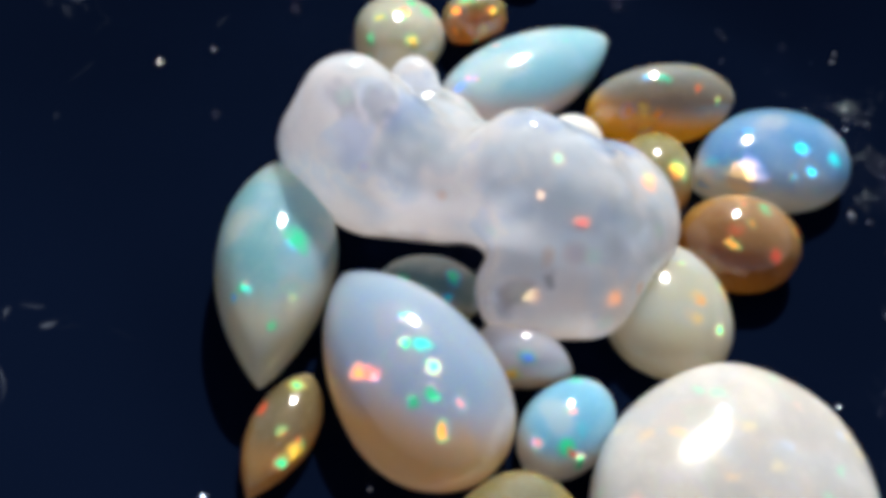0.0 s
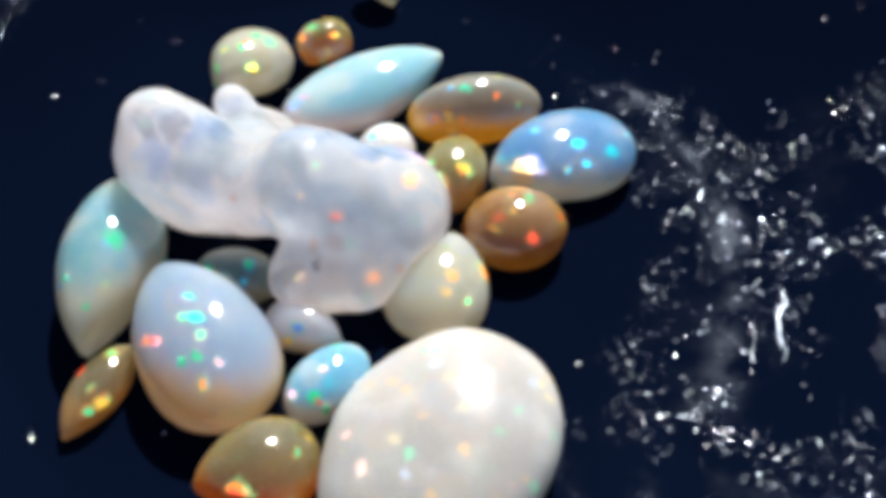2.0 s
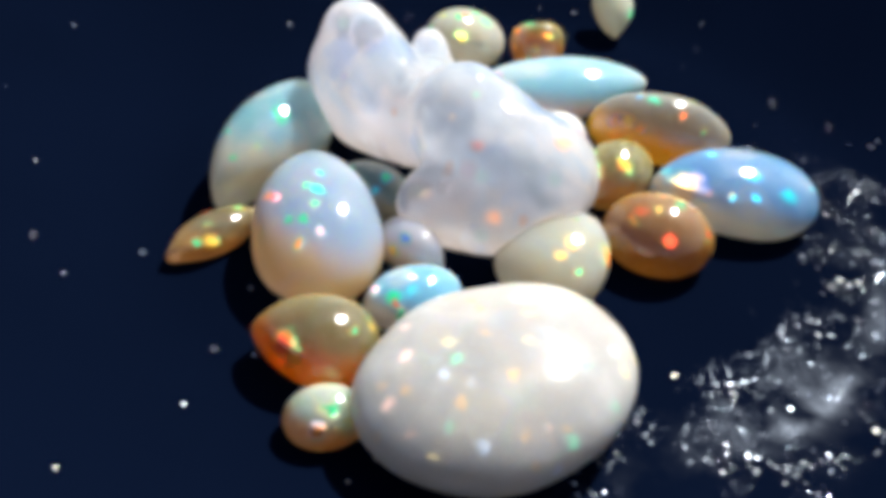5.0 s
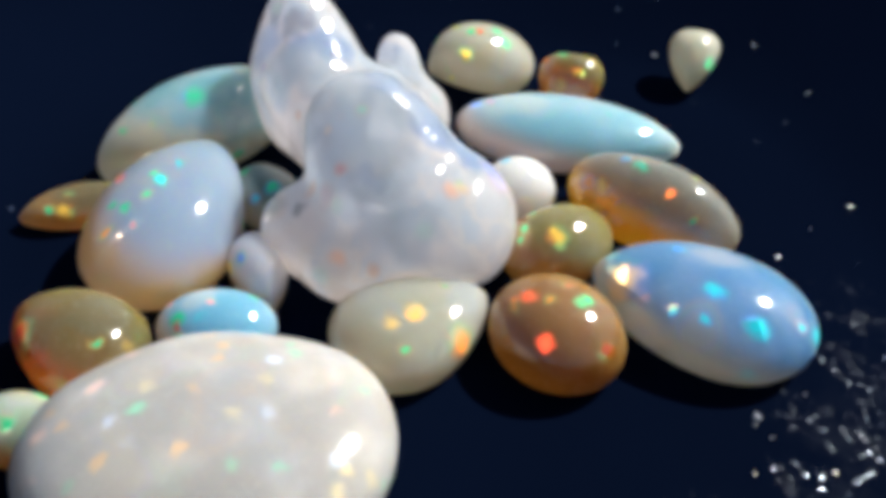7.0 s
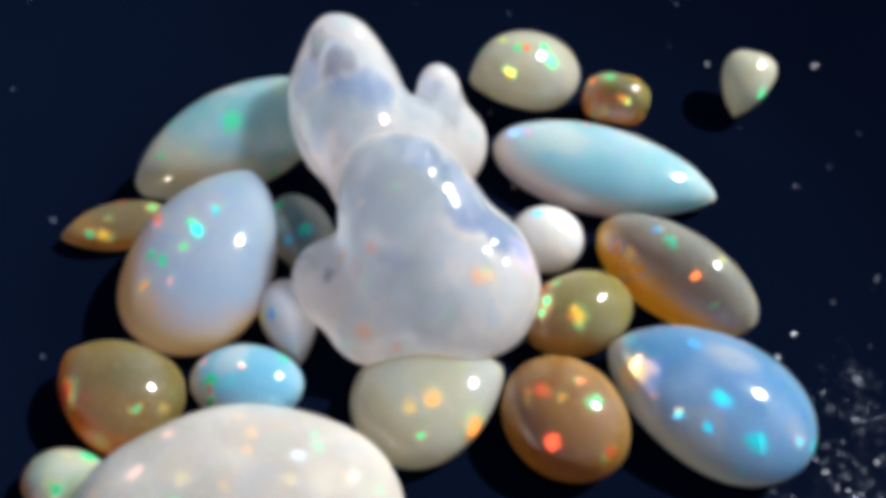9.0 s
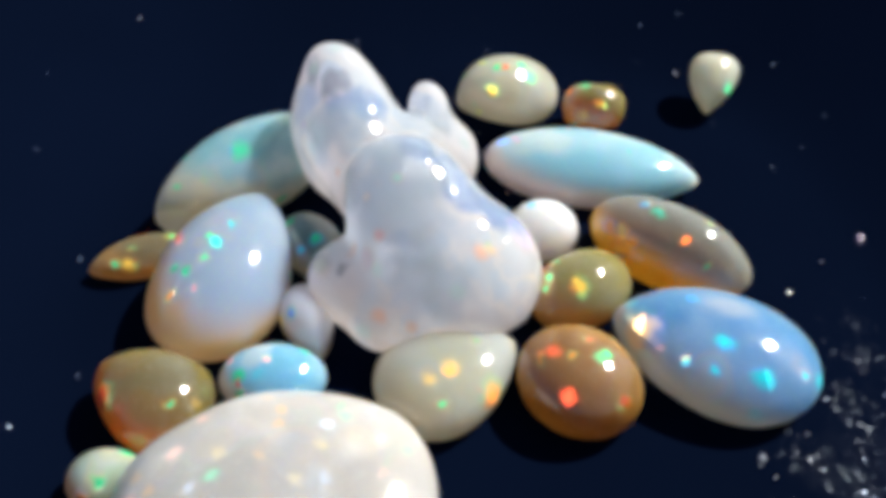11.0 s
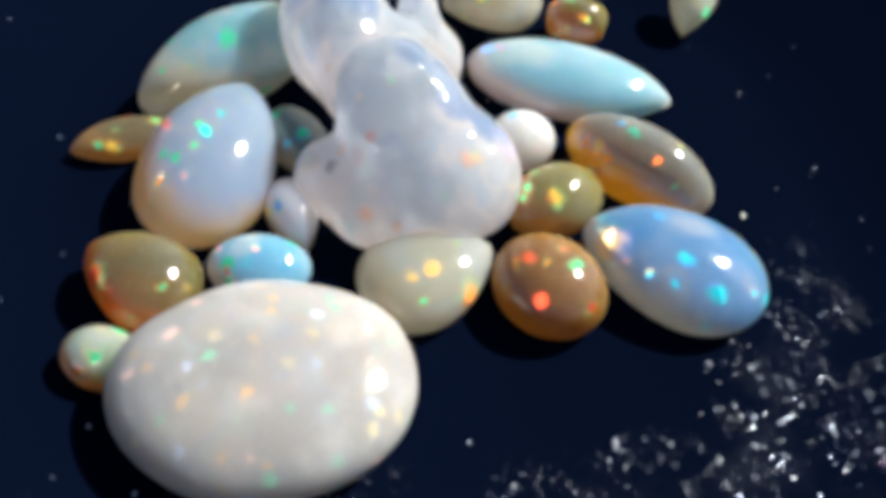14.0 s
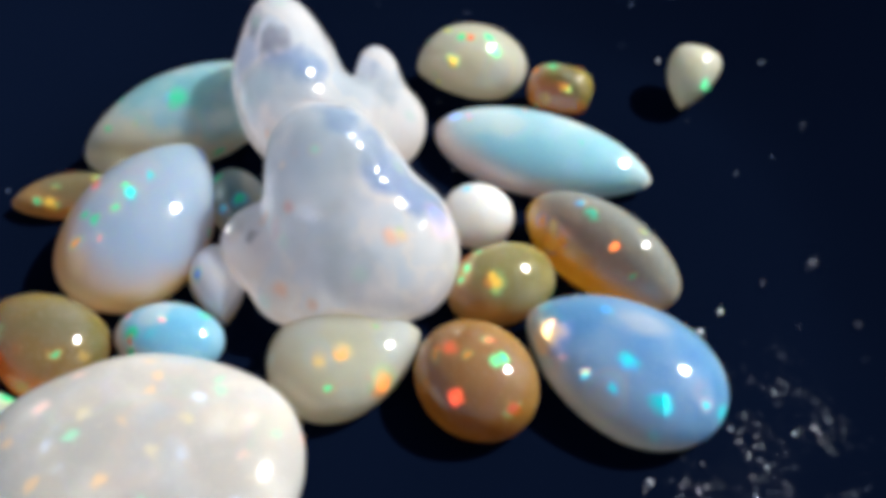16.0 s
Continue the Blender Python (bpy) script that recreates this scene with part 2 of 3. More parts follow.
def glaze(name):
    """Dark navy glaze, worn: fine scratches, rubbed patches and dried specks that catch the sun."""
    n = Nodes(name)
    where = n.add("ShaderNodeVectorMath", {"operation": "SCALE"}, i0=n.add("ShaderNodeTexCoord").outputs["Object"], Scale=100.0).outputs[0]
    way = n.add("ShaderNodeSeparateXYZ", i0=where)
    flat = n.add("ShaderNodeCombineXYZ", i0=way.outputs[0], i1=way.outputs[1], i2=0.0).outputs[0]
    out = n.add("ShaderNodeVectorMath", {"operation": "DISTANCE"}, i0=flat, i1=(MIDDLE[0], MIDDLE[1], 0.0)).outputs["Value"]
    # rubbed ring at the foot of the wall, worst on one side, placed to fit the camera's view
    ring = n.math("MULTIPLY", n.step(out, 2.7, 3.7), n.math("SUBTRACT", 1.0, n.step(out, 6.6, 7.6)))
    side = n.math("MAXIMUM", n.math("MULTIPLY", n.step(way.outputs[0], 2.2, 3.8), n.math("SUBTRACT", 1.0, n.step(way.outputs[1], 5.6, 7.8))), n.math("MULTIPLY", n.math("SUBTRACT", 1.0, n.step(way.outputs[0], -4.7, -4.0)), n.step(way.outputs[1], 4.9, 5.6)))
    wear = n.noise(where, 0.75, 4.0, 0.6)
    patch = n.math("MULTIPLY", n.math("MULTIPLY", ring, side), n.step(wear, 0.38, 0.62))
    # dried specks
    speck = n.add("ShaderNodeTexVoronoi", Vector=where, Scale=15.0, Randomness=1.0)
    pick = n.add("ShaderNodeSeparateXYZ", i0=speck.outputs["Color"])
    keep = n.math("GREATER_THAN", n.math("MULTIPLY_ADD", patch, 0.28, pick.outputs[0]), 0.992)
    size = n.math("MULTIPLY_ADD", pick.outputs[1], 0.20, 0.10)
    dots = n.math("MULTIPLY", n.math("LESS_THAN", speck.outputs["Distance"], size), keep)
    # ragged rubbed spots and curling strokes
    rag = n.step(n.noise(where, 14.0, 5.0, 0.75), 0.55, 0.65)
    crust = n.math("MULTIPLY", n.math("MULTIPLY", rag, n.step(n.noise(where, 1.5, 4.0, 0.6), 0.47, 0.60)), patch)
    bend = n.add("ShaderNodeTexNoise", Vector=where, Scale=0.9, Detail=2.0).outputs[1]
    curl = n.add("ShaderNodeVectorMath", {"operation": "MULTIPLY_ADD"}, i0=bend, i1=(2.0, 2.0, 0.0), i2=where).outputs[0]
    strokes = n.noise(n.add("ShaderNodeVectorMath", {"operation": "MULTIPLY"}, i0=curl, i1=(9.0, 1.1, 1.0)).outputs[0], 1.0, 2.0)
    scratch = n.math("MULTIPLY", n.step(strokes, 0.70, 0.75), n.math("MULTIPLY_ADD", patch, 0.9, 0.004))
    mark = n.math("MAXIMUM", dots, n.math("MAXIMUM", n.math("MULTIPLY", crust, 0.9), n.math("MULTIPLY", scratch, 0.25)))
    film = n.math("MULTIPLY", n.step(n.noise(where, 1.3, 6.0, 0.65), 0.42, 0.72), patch)
    deep = n.mix(n.noise(where, 0.3, 2.0), (0.0010, 0.0023, 0.0074, 1.0), (0.0016, 0.0037, 0.0122, 1.0))
    deep = n.mix(n.math("MULTIPLY", film, 0.04), deep, (0.10, 0.11, 0.14, 1.0))
    colour = n.mix(n.math("MULTIPLY", mark, 0.14), deep, (0.30, 0.33, 0.40, 1.0))
    facet = n.noise(where, 30.0, 2.0, 0.6)
    relief = n.add("ShaderNodeBump", Strength=0.7, Distance=0.0003, Height=n.math("ADD", n.math("MULTIPLY", mark, facet), n.math("MULTIPLY", n.noise(where, 1.6, 3.0), 0.05))).outputs[0]
    rough = n.math("MULTIPLY_ADD", mark, 0.25, 0.05)
    sh = n.add("ShaderNodeBsdfPrincipled", Base_Color=colour, Roughness=rough, IOR=1.5, Specular_IOR_Level=0.0, Specular_Tint=(0.50, 0.62, 0.95, 1.0), Normal=relief)
    scuff = n.add("ShaderNodeBsdfAnisotropic", Color=(0.62, 0.72, 0.92, 1.0), Roughness=0.20, Normal=relief)
    dull = n.math("ADD", n.math("MULTIPLY", mark, 0.60), n.math("MULTIPLY", film, 0.004), clamp=True)
    return n.done(n.add("ShaderNodeMixShader", i0=dull, i1=sh.outputs[0], i2=scuff.outputs[0]).outputs[0])


def plain_dark(name, a, b, scale):
    n = Nodes(name)
    where = n.add("ShaderNodeTexCoord").outputs["Object"]
    c = n.mix(n.noise(where, scale, 5.0, 0.6), rgba(a), rgba(b))
    relief = n.add("ShaderNodeBump", Strength=0.2, Distance=0.001, Height=n.noise(where, scale * 6, 4.0)).outputs[0]
    return n.done(n.add("ShaderNodeBsdfPrincipled", Base_Color=c, Roughness=0.6, Normal=relief).outputs[0])


# ---- building ----
def link(name, bm, material, parent=None, smooth=True):
    me = bpy.data.meshes.new(name)
    bm.normal_update()
    bm.to_mesh(me)
    bm.free()
    me.materials.append(material)
    for f in me.polygons:
        f.use_smooth = smooth
    ob = new(name, me)
    ob.parent = parent
    return ob


def part(name, bm, material, parent, label=""):
    return tagged(link(name, bm, material, parent), label)


def turned(profile, steps=96, centre=(0, 0)):
    """A body of revolution from (radius, height) pairs in centimetres."""
    bm = bmesh.new()
    rings = []
    for r, z in profile:
        if r < 1e-6:
            rings.append([bm.verts.new((centre[0] * CM, centre[1] * CM, z * CM))])
        else:
            rings.append([bm.verts.new(((centre[0] + r * math.cos(a)) * CM, (centre[1] + r * math.sin(a)) * CM, z * CM)) for a in (2 * math.pi * k / steps for k in range(steps))])
    for lo, hi in zip(rings, rings[1:]):
        for k in range(steps):
            j = (k + 1) % steps
            if len(lo) == 1:
                bm.faces.new((lo[0], hi[k], hi[j]))
            elif len(hi) == 1:
                bm.faces.new((lo[j], lo[k], hi[0]))
            else:
                bm.faces.new((lo[j], lo[k], hi[k], hi[j]))
    return bm


def cabochon(length, width, height, tip=0.5, heel=0.5, girdle=0.35, foot=0.8, box=2.0, dome=1.0, bend=0.0, uneven=0.012, seed=0):
    """A polished stone, in centimetres: its plan is an oval (tip = heel = 0.5), a pear (tip near 0.9) or a boat (both near 0.9), its top a dome over a rounded girdle."""
    bm = bmesh.new()
    around, up = 72, 14
    grid = np.linspace(-1, 1, 2001)
    levels = [(foot * 0.5, 0.0, 0.0)]
    for k in range(6):
        q = k / 6 * math.pi / 2
        levels.append((foot + (1 - foot) * math.sin(q), girdle * (1 - math.cos(q)), 0.0))
    for k in range(up):
        q = k / up * math.pi / 2
        levels.append((math.cos(q) ** (2 / box), girdle + (1 - girdle) * math.sin(q) ** dome, min(1.0, 1.15 * math.sin(q))))
    rings = []
    for r, z, soft in levels:
        ring = []
        fore, aft = tip + (0.5 - tip) * soft, heel + (0.5 - heel) * soft
        top = float(((1 - grid) ** fore * (1 + grid) ** aft).max())
        for k in range(around):
            u = 2 * math.pi * k / around
            s = math.cos(u)
            w = (1 - s) ** fore * (1 + s) ** aft / top if abs(s) < 1 - 1e-9 else 0.0
            x, y = s * length / 2 * r, math.copysign(w, math.sin(u)) * width / 2 * r
            y += bend * (x * x / max(length, 1e-6) - length / 8)
            p = Vector((x, y, z * height))
            wob = 1 + uneven * 3 * noise.noise(Vector((x * 1.6 + seed * 3.1, y * 1.6, z * height * 1.6 + seed)))
            ring.append(bm.verts.new((p.x * wob * CM, p.y * wob * CM, p.z * (1 + (wob - 1) * 0.5) * CM)))
        rings.append(ring)
    for lo, hi in zip(rings, rings[1:]):
        for k in range(around):
            j = (k + 1) % around
            bm.faces.new((lo[k], lo[j], hi[j], hi[k]))
    bm.faces.new(list(reversed(rings[0])))
    crown = bm.verts.new((0, bend * -length / 8 * CM, height * CM))
    for k in range(around):
        bm.faces.new((rings[-1][k], rings[-1][(k + 1) % around], crown))
    bmesh.ops.remove_doubles(bm, verts=bm.verts, dist=1e-6)
    return bm


def under(ob, material):
    """Gives the faces that a stone lies on its matte skin."""
    ob.data.materials.append(material)
    for f in ob.data.polygons:
        if f.normal.z < -0.93:
            f.material_index = 1


def floor_height(x, y):
    """Height of the dish at a place, centimetres: flat in the middle, then curving up to a slanting wall."""
    r = max(0.0, math.hypot(x - MIDDLE[0], y - MIDDLE[1]) - 3.5)
    return 0.45 * (r - 0.6 * (1 - math.exp(-r / 0.6)))


def stone(label, material, place, turn, mesh, lean=(0, 0), name="opal"):
    """Lays a stone with its lowest point on the dish."""
    ob = link(name, mesh, material[0])
    under(ob, material[1])
    x, y = place[0], place[1]
    up = Vector((floor_height(x - 0.1, y) - floor_height(x + 0.1, y), floor_height(x, y - 0.1) - floor_height(x, y + 0.1), 0.2)).normalized()
    m = Matrix.Translation((x * CM, y * CM, 0)) @ Vector((0, 0, 1)).rotation_difference(up).to_matrix().to_4x4() @ pose(0, 0, 0, 0, 0, turn) @ pose(0, 0, 0, lean[0], lean[1], 0)
    gaps = []
    for v in ob.data.vertices:
        p = m @ v.co
        gaps.append(p.z - floor_height(p.x / CM, p.y / CM) * CM)
    m.translation.z -= min(gaps) - 0.00003
    ob.matrix_world = m
    return tagged(ob, label, "opal", "polished opals in the dish")


# ---- setting ----
ground_bm = bmesh.new()
bmesh.ops.create_grid(ground_bm, x_segments=2, y_segments=2, size=300)
ground = link("ground", ground_bm, plain_dark("dark_stone", (0.012, 0.012, 0.014), (0.026, 0.025, 0.026), 14.0))
ground.location.z = -0.0056
tagged(ground, "dark stone surface that the dish stands on", "ground", kind="structure")

dish_glaze = glaze("navy_glaze")
dish = tagged(new("dish"), "dark navy glazed dish with scratches and dried specks", "dish")
inside_line = [(0.0, 0.0)] + [(0.5 * k, floor_height(MIDDLE[0] + 0.5 * k, MIDDLE[1])) for k in range(1, 7)] + [(3.0 + 0.15 * k, floor_height(MIDDLE[0] + 3.0 + 0.15 * k, MIDDLE[1])) for k in range(1, 34)]
floor_line, wall_line = inside_line[:9], inside_line[8:]
part("dish_floor", turned(floor_line, 160, MIDDLE), dish_glaze, dish)
part("dish_wall", turned(wall_line, 160, MIDDLE), dish_glaze, dish)
lip_r, lip_z = wall_line[-1]
part("dish_rim", turned([(lip_r, lip_z), (lip_r + 0.06, lip_z + 0.06), (lip_r + 0.14, lip_z + 0.08), (lip_r + 0.23, lip_z + 0.05), (lip_r + 0.26, lip_z - 0.04), (lip_r, lip_z - 0.35), (6.6, 0.75), (5.6, 0.25), (4.6, -0.08), (3.6, -0.3), (3.5, -0.5), (3.3, -0.55), (3.2, -0.42), (0, -0.4)], 160, MIDDLE), dish_glaze, dish)

# ---- stones ----
# the second colour of a stone carries the glow painted in low down
stone("large oval milky white opal with pale colour specks", opal("white_opal", (0.42, 0.41, 0.40), (0.42, 0.40, 0.37), 0.66, 0.2, PALE, 0.36, 7.0, vivid=0.6, cloud=0.5, rough=0.11, mottle=0.22, depth=0.010, shine=0.10, through=0.0, glow=0.30, seed=1.0),
      (2.284, 2.105), 68, cabochon(2.28, 1.81, 0.68, girdle=0.42, box=2.5, seed=1), lean=(-4, 0))
stone("small oval opal, grey green with green sparks", opal("small_green_opal", (0.32, 0.45, 0.33), (0.66, 0.32, 0.08), 0.36, 0.4, PALE, 0.15, 8.0, [(0.08, 0.19, 0.26, 0.08, GREEN), (0.03, -0.10, 0.34, 0.07, GREEN), (-0.08, -0.21, 0.24, 0.08, ORANGE)], sun_glow=(50, 0.57), through=0.18, glow=0.35, seed=2.0),
      (1.48, 1.07), 50, cabochon(0.64, 0.50, 0.38, seed=2))
stone("pear opal, olive grey with a deep orange glow painted at its base", opal("olive_orange_opal", (0.12, 0.14, 0.035), (0.85, 0.22, 0.0), 0.50, 0.48, WARM, 0.03, 6.0, [(0.17, 0.23, 0.39, 0.10, RED), (0.09, 0.32, 0.33, 0.09, ORANGE), (-0.34, 0.07, 0.43, 0.05, GREEN)], cloud=0.1, sun_glow=(-145, 0.93), mottle=0.12, through=0.34, glow=0.36, seed=3.0),
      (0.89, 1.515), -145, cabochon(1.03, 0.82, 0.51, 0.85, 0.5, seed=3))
stone("small oval sky blue opal with green and pink sparks", opal("sky_blue_opal", (0.128, 0.4, 0.624), (0.528, 0.48, 0.432), 0.38, 0.35, COOL, 0.06, 6.0, [(-0.23, -0.11, 0.33, 0.07, GREEN), (-0.32, 0.06, 0.30, 0.06, PINK), (-0.22, -0.23, 0.24, 0.07, GREEN), (-0.01, 0.02, 0.39, 0.05, PINK), (-0.23, -0.16, 0.30, 0.05, RED)], sun_glow=(64, 0.74), through=0.15, glow=0.28, seed=4.0),
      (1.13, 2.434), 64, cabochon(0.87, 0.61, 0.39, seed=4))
stone("large pear opal, milky blue with a peach glow painted at its base", opal("milky_blue_opal", (0.34, 0.57, 0.96), (1.0, 0.62, 0.28), 0.72, 0.42, COOL, 0.04, 6.0, [(0.14, -0.05, 0.71, 0.06, CYAN), (-0.00, 0.41, 0.59, 0.06, ORANGE), (-0.02, 0.06, 0.72, 0.05, GREEN), (-0.26, 0.02, 0.71, 0.06, GREEN), (-0.41, 0.12, 0.67, 0.06, GREEN), (-0.62, 0.17, 0.59, 0.06, ORANGE), (-0.54, -0.01, 0.64, 0.05, PINK), (-0.10, -0.01, 0.72, 0.06, CYAN), (-0.06, 0.36, 0.63, 0.06, RED), (-0.39, 0.25, 0.65, 0.05, GREEN), (-0.09, 0.35, 0.64, 0.05, PINK)], sun_glow=(140, 1.55), vivid=0.85, through=0.27, glow=0.52, seed=5.0),
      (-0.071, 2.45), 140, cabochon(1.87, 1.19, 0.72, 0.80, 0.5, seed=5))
stone("slender pointed opal, honey yellow with a gold flash", opal("honey_opal", (0.187, 0.166, 0.0792), (0.612, 0.302, 0.0864), 0.34, 0.45, WARM, 0.06, 7.0, [(0.12, 0.20, 0.21, 0.08, GOLD), (-0.32, -0.03, 0.27, 0.07, GREEN), (0.23, 0.13, 0.23, 0.06, GREEN), (0.05, 0.04, 0.32, 0.06, ORANGE)], sun_glow=(-94, 0.71), cloud=0.08, mottle=0.12, through=0.4, glow=0.4, seed=6.0),
      (-0.755, 1.785), -94, cabochon(0.96, 0.46, 0.28, 0.95, 0.7, seed=6))
stone("half-moon teal opal, clear and milky by turns", opal("teal_opal", (0.15, 0.46, 0.55), (0.76, 0.68, 0.50), 0.84, 0.40, COOL, 0.03, 6.0, [(0.09, 0.21, 0.77, 0.12, GREEN), (-0.40, 0.04, 0.79, 0.07, ORANGE), (0.52, 0.21, 0.63, 0.05, RED), (0.75, 0.09, 0.60, 0.05, GREEN), (-0.11, 0.42, 0.16, 0.06, GREEN), (0.50, -0.15, 0.69, 0.06, GREEN), (0.54, -0.22, 0.60, 0.05, BLUE)], cloud=0.55, sun_glow=(-75, 1.49), through=0.28, glow=0.35, seed=7.0),
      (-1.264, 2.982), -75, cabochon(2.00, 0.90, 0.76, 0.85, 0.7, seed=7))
stone("small dark teal opal half hidden under the clear lump", opal("dark_teal_opal", (0.13, 0.26, 0.25), (0.36, 0.34, 0.22), 0.4, 0.4, COOL, 0.08, 6.0, [(0.15, -0.04, 0.40, 0.07, GREEN), (0.12, -0.18, 0.34, 0.05, CYAN)], sun_glow=(10, 0.70), through=0.4, glow=0.3, seed=8.0),
      (-0.1, 3.25), 10, cabochon(0.85, 0.55, 0.42, seed=8))
stone("small clear pear opal with a lilac flash", opal("lilac_opal", (0.66, 0.70, 0.86), (0.7, 0.52, 0.34), 0.40, 0.35, COOL, 0.05, 5.0, [(-0.04, -0.22, 0.22, 0.07, GOLD), (0.02, -0.14, 0.36, 0.07, BLUE)], sun_glow=(-4, 0.61), through=0.2, glow=0.4, seed=9.0),
      (0.72, 2.899), -4, cabochon(0.76, 0.47, 0.42, 0.85, 0.5, seed=9))
stone("pear opal, pale grey green with an orange streak", opal("pale_green_opal", (0.595, 0.603, 0.476), (0.646, 0.544, 0.374), 0.5, 0.4, WARM, 0.04, 5.0, [(0.16, -0.38, 0.29, 0.13, ORANGE), (-0.07, -0.14, 0.44, 0.06, ORANGE), (0.25, 0.00, 0.43, 0.04, GREEN), (-0.23, -0.33, 0.37, 0.05, GREEN)], cloud=0.35, sun_glow=(91, 1.12), vivid=0.75, through=0.24, glow=0.45, seed=10.0),
      (1.769, 3.717), 91, cabochon(1.25, 1.00, 0.48, 0.80, 0.5, seed=10))
stone("round brown opal with orange and green sparks", opal("brown_opal", (0.28, 0.14, 0.028), (0.26, 0.10, 0.010), 0.56, 0.4, WARM, 0.05, 6.0, [(0.10, -0.33, 0.43, 0.07, RED), (-0.23, -0.24, 0.46, 0.05, ORANGE), (0.43, -0.05, 0.40, 0.06, RED), (-0.07, 0.14, 0.54, 0.05, RED), (-0.07, -0.08, 0.55, 0.05, ORANGE), (0.13, 0.14, 0.53, 0.05, GREEN), (-0.27, -0.20, 0.47, 0.05, ORANGE)], sun_glow=(20, 0.99), cloud=0.06, vivid=0.6, mottle=0.12, through=0.2, glow=0.42, seed=11.0),
      (2.301, 4.611), 20, cabochon(1.05, 0.92, 0.56, seed=11))
stone("small round olive opal with orange and green flashes", opal("olive_opal", (0.205, 0.198, 0.0558), (0.384, 0.186, 0.031), 0.50, 0.4, WARM, 0.06, 5.0, [(-0.15, -0.15, 0.45, 0.09, GOLD), (0.41, 0.08, 0.33, 0.07, ORANGE), (-0.31, 0.09, 0.41, 0.06, GREEN), (-0.38, 0.03, 0.37, 0.05, GREEN), (-0.16, -0.09, 0.47, 0.05, GOLD), (-0.13, 0.22, 0.41, 0.05, GREEN)], sun_glow=(93, 0.84), cloud=0.06, vivid=0.75, mottle=0.12, through=0.25, glow=0.3, seed=12.0),
      (1.5, 5.163), 93, cabochon(0.97, 0.72, 0.50, seed=12))
stone("small white oval opal beside the clear lump", opal("small_white_opal", (0.74, 0.75, 0.74), (0.68, 0.54, 0.48), 0.44, 0.3, COOL, 0.0, 6.0, [(-0.13, 0.08, 0.43, 0.05, CYAN)], through=0.1, glow=0.3, seed=13.0),
      (0.702, 5.265), 65, cabochon(0.67, 0.61, 0.46, seed=13))
stone("large pear opal, vivid blue with a pale glow painted round its rim", opal("vivid_blue_opal", (0.055, 0.25, 0.56), (0.68, 0.629, 0.527), 0.6, 0.25, [(0.0, CYAN), (0.4, BLUE), (0.7, CYAN), (0.88, PINK)], 0.05, 5.0, [(0.58, 0.22, 0.36, 0.21, (1.0, 0.66, 0.30)), (0.81, 0.05, 0.21, 0.06, BLUE), (-0.39, 0.32, 0.49, 0.09, CYAN), (0.29, -0.17, 0.53, 0.05, BLUE), (-0.03, 0.49, 0.15, 0.05, BLUE), (-0.05, 0.19, 0.57, 0.08, CYAN), (0.16, 0.38, 0.43, 0.05, GREEN), (-0.68, 0.10, 0.43, 0.06, CYAN), (0.44, 0.32, 0.32, 0.06, RED), (-0.05, 0.40, 0.47, 0.05, CYAN)], cloud=0.15, sun_glow=(-143, 1.41), through=0.28, glow=0.25, seed=14.0),
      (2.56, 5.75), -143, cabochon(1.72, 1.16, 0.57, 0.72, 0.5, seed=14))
stone("long oval opal, smoke grey with an amber glow painted at its base", opal("smoke_amber_opal", (0.15, 0.22, 0.235), (0.85, 0.40, 0.01), 0.66, 0.34, [(0.0, GREEN), (0.3, ORANGE), (0.55, BLUE), (0.75, ORANGE)], 0.04, 5.0, [(-0.32, -0.30, 0.27, 0.08, GOLD), (-0.23, -0.29, 0.42, 0.06, ORANGE), (0.27, 0.11, 0.65, 0.04, GREEN), (0.42, -0.24, 0.45, 0.04, GREEN), (0.19, -0.19, 0.61, 0.05, RED), (-0.51, -0.22, 0.40, 0.08, ORANGE), (-0.29, 0.01, 0.68, 0.07, CYAN), (-0.15, -0.07, 0.69, 0.08, (0.0,0.8,0.55)), (-0.37, -0.25, 0.45, 0.07, GOLD)], sun_glow=(28, 1.14), cloud=0.12, mottle=0.12, through=0.32, glow=0.32, seed=15.0),
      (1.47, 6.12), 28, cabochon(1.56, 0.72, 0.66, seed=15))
stone("large pear opal, light turquoise with a pink glow painted at its base", opal("turquoise_opal", (0.20, 0.47, 0.60), (0.64, 0.53, 0.515), 0.54, 0.22, COOL, 0.03, 6.0, [(-1.05, -0.15, 0.18, 0.05, RED), (0.38, -0.03, 0.50, 0.04, GREEN), (-0.28, 0.33, 0.44, 0.05, PINK), (-0.75, 0.01, 0.43, 0.06, PINK), (-0.80, 0.08, 0.41, 0.05, PINK)], cloud=0.2, sun_glow=(52, 1.63), through=0.12, glow=0.22, seed=16.0),
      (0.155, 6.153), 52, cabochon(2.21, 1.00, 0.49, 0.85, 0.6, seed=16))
stone("pear opal, pale olive with green and gold flashes", opal("pale_olive_opal", (0.515, 0.53, 0.421), (0.577, 0.507, 0.359), 0.58, 0.35, [(0.0, GREEN), (0.5, GOLD), (0.7, GREEN)], 0.08, 5.0, [(0.36, 0.24, 0.37, 0.08, GOLD), (0.41, 0.21, 0.09, 0.05, GOLD), (0.25, 0.05, 0.54, 0.06, GREEN), (-0.04, 0.07, 0.58, 0.06, GREEN), (0.34, -0.10, 0.49, 0.06, GOLD), (0.18, 0.09, 0.55, 0.06, RED)], sun_glow=(-94, 1.06), through=0.28, glow=0.4, seed=17.0),
      (-1.209, 5.913), -94, cabochon(1.23, 0.89, 0.585, 0.7, 0.5, seed=17), lean=(0, -14.6))
